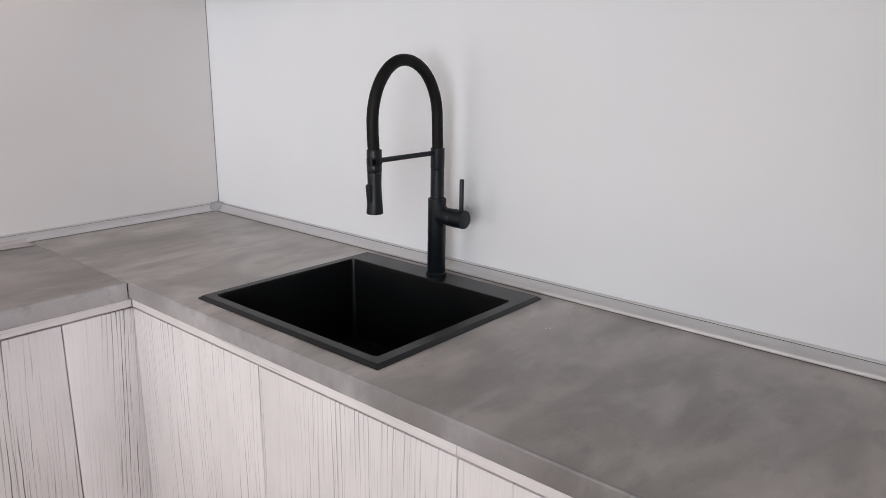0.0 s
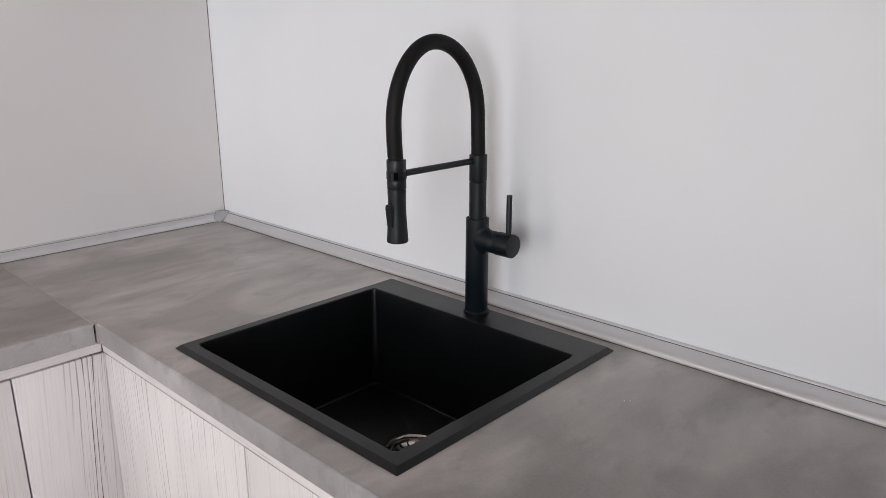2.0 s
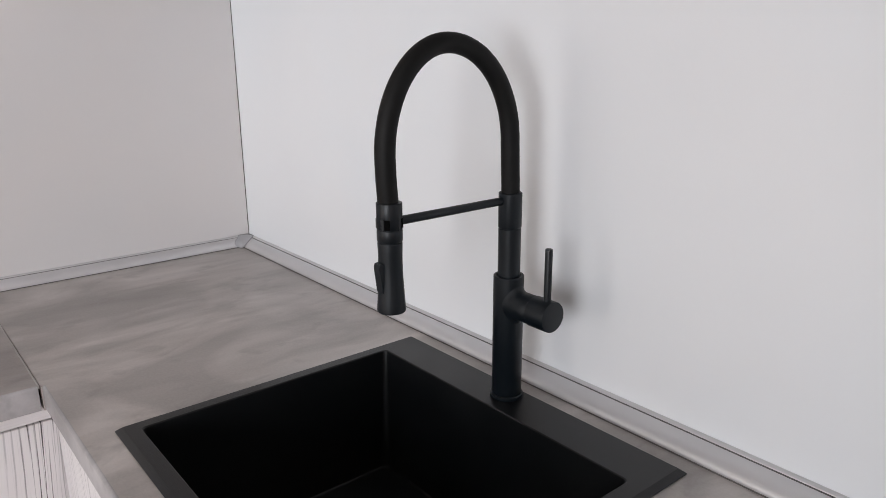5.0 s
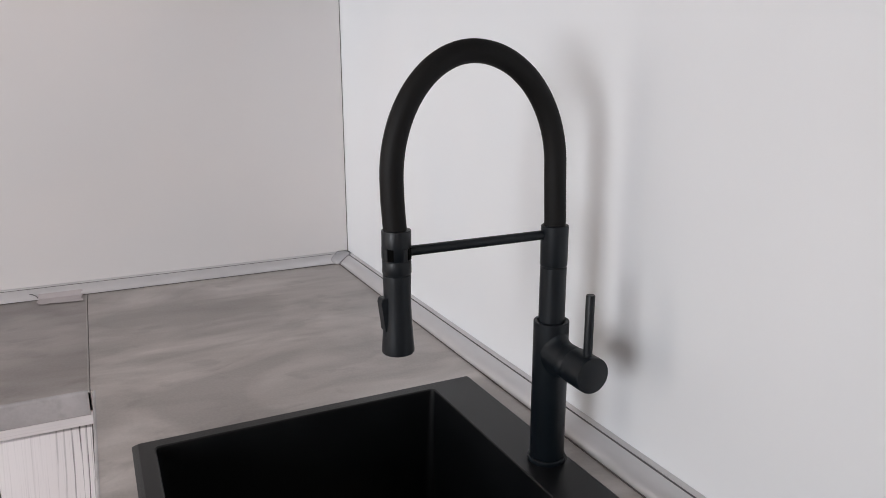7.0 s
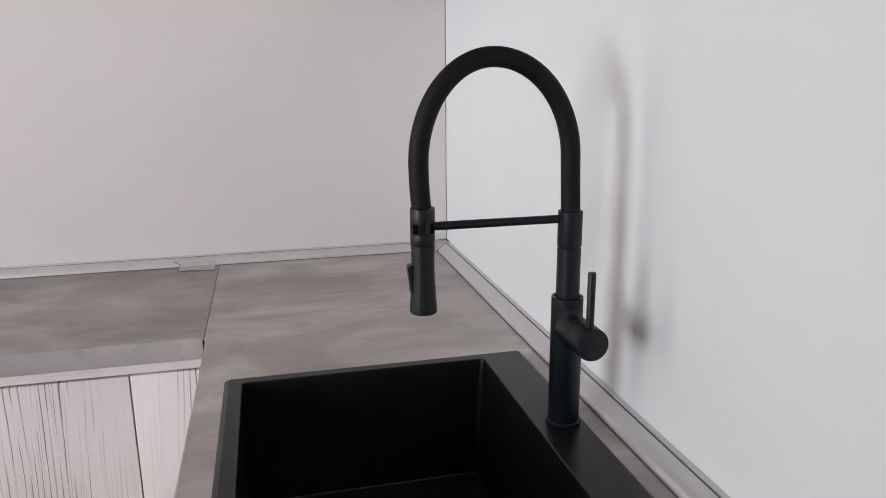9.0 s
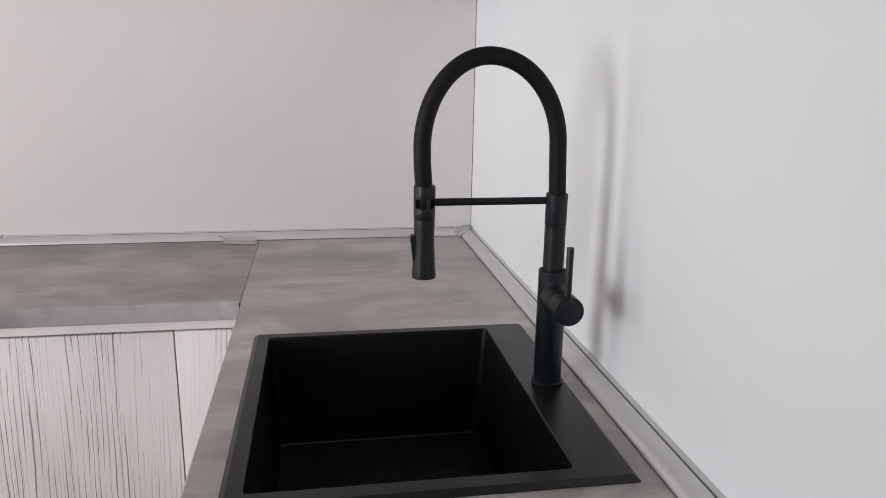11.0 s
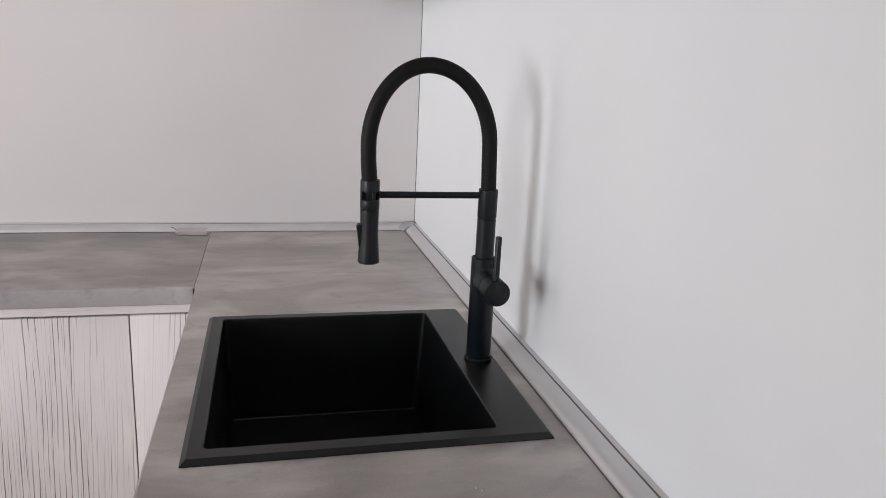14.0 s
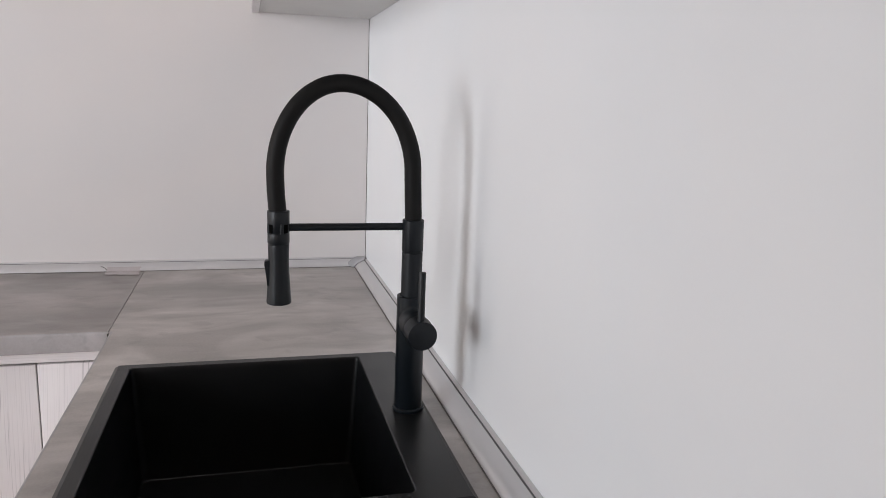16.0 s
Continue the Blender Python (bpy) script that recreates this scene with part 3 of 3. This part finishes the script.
# rocker on the spray head, facing the room
rocker = bmesh.new()
prof = [(1.1405, 0.0130), (1.1400, 0.0186), (1.1355, 0.0200), (1.1270, 0.0186), (1.1160, 0.0172), (1.1050, 0.0164), (1.1035, 0.0130)]
rl = [[rocker.verts.new((HX + s * 0.0062, HY - d, z)) for z, d in prof] for s in (-1, 1)]
for k in range(len(prof) - 1):
    rocker.faces.new((rl[0][k], rl[0][k + 1], rl[1][k + 1], rl[1][k]))
rocker.faces.new(rl[0])
rocker.faces.new(rl[1])
rocker.faces.new((rl[0][0], rl[0][-1], rl[1][-1], rl[1][0]))
bmesh.ops.bevel(rocker, geom=rocker.edges[:], offset=0.0006, segments=2, affect="EDGES")
button = part("rocker_button", rocker, BLACK, head)
ps.append(button)
# clip slots of the holder: raised black blocks, recess shade put into colour
for ang in (-46, 40, 140, 226):
    c, s = math.cos(radians(ang)), math.sin(radians(ang))
    bm = box(0.0128, 0.0156, -0.0032, 0.0032, 1.180, 1.192, 0.0004, 1)
    for v in bm.verts:
        x, y = v.co.x, v.co.y
        v.co.x, v.co.y = HX + x * c - y * s, HY + x * s + y * c
    ps.append(part("clip_slot", bm, GAP_SHADE, tap, "clip slot with its recess shade painted black"))
for ang in (-66, 14):
    c, s = math.cos(radians(ang)), math.sin(radians(ang))
    bm = box(0.0128, 0.0160, -0.0024, 0.0024, 1.179, 1.193, 0.0006, 1)
    for v in bm.verts:
        x, y = v.co.x, v.co.y
        v.co.x, v.co.y = HX + x * c - y * s, HY + x * s + y * c
    ps.append(part("clip_tab", bm, BLACK, tap))
# mixer lever: a short horizontal barrel with an upright pin
LZ = 1.0472
R_BODY, R_NECK = 0.0206, 0.0196


def neck_ring(grow, out):
    """A ring round the lever's axis that lies on the body's round side, grown along the body and moved out from it."""
    ring = []
    for k in range(48):
        a = 2 * math.pi * k / 48
        y, z = 0.985 * R_NECK * math.sin(a), (R_NECK + grow) * math.cos(a)
        ring.append((TX + math.sqrt(R_BODY ** 2 - y * y) + out, TY + y, LZ + z))
    return ring


def round_ring(x, radius):
    return [(x, TY + radius * math.sin(2 * math.pi * k / 48), LZ + radius * math.cos(2 * math.pi * k / 48)) for k in range(48)]


neck = lofted([neck_ring(0.0090, -0.0012), neck_ring(0.0072, 0.0002), neck_ring(0.0042, 0.0014), neck_ring(0.0020, 0.0034), neck_ring(0.0006, 0.0064), neck_ring(0.0, 0.0100),
               round_ring(1.0640, R_NECK), round_ring(1.0770, R_NECK), round_ring(1.0776, R_NECK - 0.0006), round_ring(1.0786, R_NECK - 0.0006)], True, True)
ps.append(part("lever_neck", neck, BLACK, tap, "", 60))
barrel = part("lever_barrel", turned([(0.0188, 1.0784), (0.0200, 1.0786), (0.0206, 1.0792), (0.0206, 1.1095), (0.0202, 1.1107), (0.0194, 1.1110), (0.001, 1.1110)], 44, "x", (0, TY, LZ)), BLACK, tap)
ps.append(barrel)
pin = part("lever_pin", turned([(0.0049, 1.062), (0.0049, 1.1350), (0.0045, 1.1360), (0.001, 1.1360)], 20, "z", (1.1012, TY - 0.001, 0)), BLACK, barrel)
under(tap, *[p for p in ps if p.parent == tap])

# ---- cabinets ----
DZ0, DZ1 = 0.125, 0.8308      # doors
RZ0, RZ1 = 0.8370, 0.8600     # rail below the worktop
FY, FX = -0.576, 0.535         # front planes of the doors


def run_cabinet(label, x0, x1, doors, group):
    """A base cabinet along the north wall: an open-topped carcass, doors, rail and plinth."""
    e = thing("base_cabinet", ((x0 + x1) / 2, -0.29, 0), label, "cabinet", group)
    bm = box(x0 + 0.001, x0 + 0.019, -0.558, -0.02, 0.1, WT - TH - 0.0006)
    box(x1 - 0.019, x1 - 0.001, -0.558, -0.02, 0.1, WT - TH - 0.0006, bm=bm)
    box(x0 + 0.019, x1 - 0.019, -0.558, -0.02, 0.1, 0.118, bm=bm)
    box(x0 + 0.019, x1 - 0.019, -0.026, -0.02, 0.118, WT - TH - 0.0006, bm=bm)
    ps = [part("body", bm, CARCASS, e, smooth=0)]
    for a, b in doors:
        ps.append(part("door", box(a, b, FY, FY + 0.018, DZ0, DZ1, 0.0012, 2), DOOR_BACK, e, "white-washed wood door with dark vertical grain"))
    ps.append(part("top_rail", box(max(doors[0][0], 0.5420), doors[-1][1] + 0.002, FY - 0.004, FY + 0.02, RZ0, RZ1, 0.0012, 2), RAIL_X, e, "pale wood rail under the worktop"))
    ps.append(part("plinth", box(x0, x1, -0.52, -0.50, 0.0, 0.0995), CARCASS, e, smooth=0))
    under(e, *ps)
    return e


run_cabinet("white-washed wood sink cabinet with two closed doors", 0.5515, 1.4900, [(0.5365, 1.0075), (1.0105, 1.4885)], "base cabinets")
run_cabinet("white-washed wood base cabinet with two closed doors", 1.4915, 2.4400, [(1.4915, 1.9645), (1.9675, 2.4385)], "base cabinets")


def side_cabinet(label, y0, y1, doors):
    e = thing("base_cabinet", (0.27, (y0 + y1) / 2, 0), label, "cabinet", "base cabinets")
    bm = box(0.02, FX - 0.022, y0 + 0.001, y0 + 0.019, 0.1, WT - TH - 0.0006)
    box(0.02, FX - 0.022, y1 - 0.019, y1 - 0.001, 0.1, WT - TH - 0.0006, bm=bm)
    box(0.02, FX - 0.022, y0 + 0.019, y1 - 0.019, 0.1, 0.118, bm=bm)
    box(0.02, 0.026, y0 + 0.019, y1 - 0.019, 0.118, WT - TH - 0.0006, bm=bm)
    ps = [part("body", bm, CARCASS, e, smooth=0)]
    for k, (a, b) in enumerate(doors):
        ps.append(part("door", box(FX - 0.018, FX, a, b, DZ0, DZ1, 0.0012, 2), (DOOR_LEFT, DOOR_NARROW)[k], e, "white-washed wood front with dark slanting grain"))
    ps.append(part("top_rail", box(FX - 0.02, FX + 0.006, doors[0][0], FY - 0.0046, RZ0, RZ1, 0.0012, 2), RAIL_Y, e, "pale wood rail under the worktop"))
    ps.append(part("plinth", box(0.47, 0.49, y0, y1, 0.0, 0.0995), CARCASS, e, smooth=0))
    under(e, *ps)
    return e


side_cabinet("white-washed wood corner cabinet with a narrow fixed front and a door", -1.246, -0.585, [(-1.2455, -0.7335), (-0.7305, -0.5590)])

# ---- wall cabinets over the sink ----
UY, UZ = -0.2915, 1.580


def wall_cabinet(label, x0, x1):
    e = thing("wall_cabinet", ((x0 + x1) / 2, -0.15, UZ), label, "cabinet", "wall cabinets")
    ps = [part("body", box(x0, x1, UY, 0.0, UZ, 2.3, 0.001, 1), CARCASS, e, smooth=0)]
    mid = (x0 + x1) / 2
    for a, b in ((x0 + 0.001, mid - 0.001), (mid + 0.001, x1 - 0.001)):
        ps.append(part("door", box(a, b, UY - 0.0185, UY - 0.0005, UZ - 0.003, 2.299, 0.0012, 2), DOOR_BACK, e))
    under(e, *ps)


for k in range(3):
    wall_cabinet("white-washed wood wall cabinet over the sink run", 0.004 + 0.82 * k, 0.004 + 0.82 * (k + 1) - 0.001)

# two pale crumbs left on the worktop
for x, y, r0 in ((1.403, -0.198, 0.0013), (1.397, -0.204, 0.0010)):
    bm = bmesh.new()
    bmesh.ops.create_icosphere(bm, subdivisions=1, radius=r0)
    for v in bm.verts:
        v.co = Vector((x, y, WT + r0 * 0.8)) + v.co * random.uniform(0.8, 1.2)
    tagged(link("crumb", bm, UPVC, None, "", 0), "tiny white crumb lying on the grey worktop", "crumb", "crumbs")
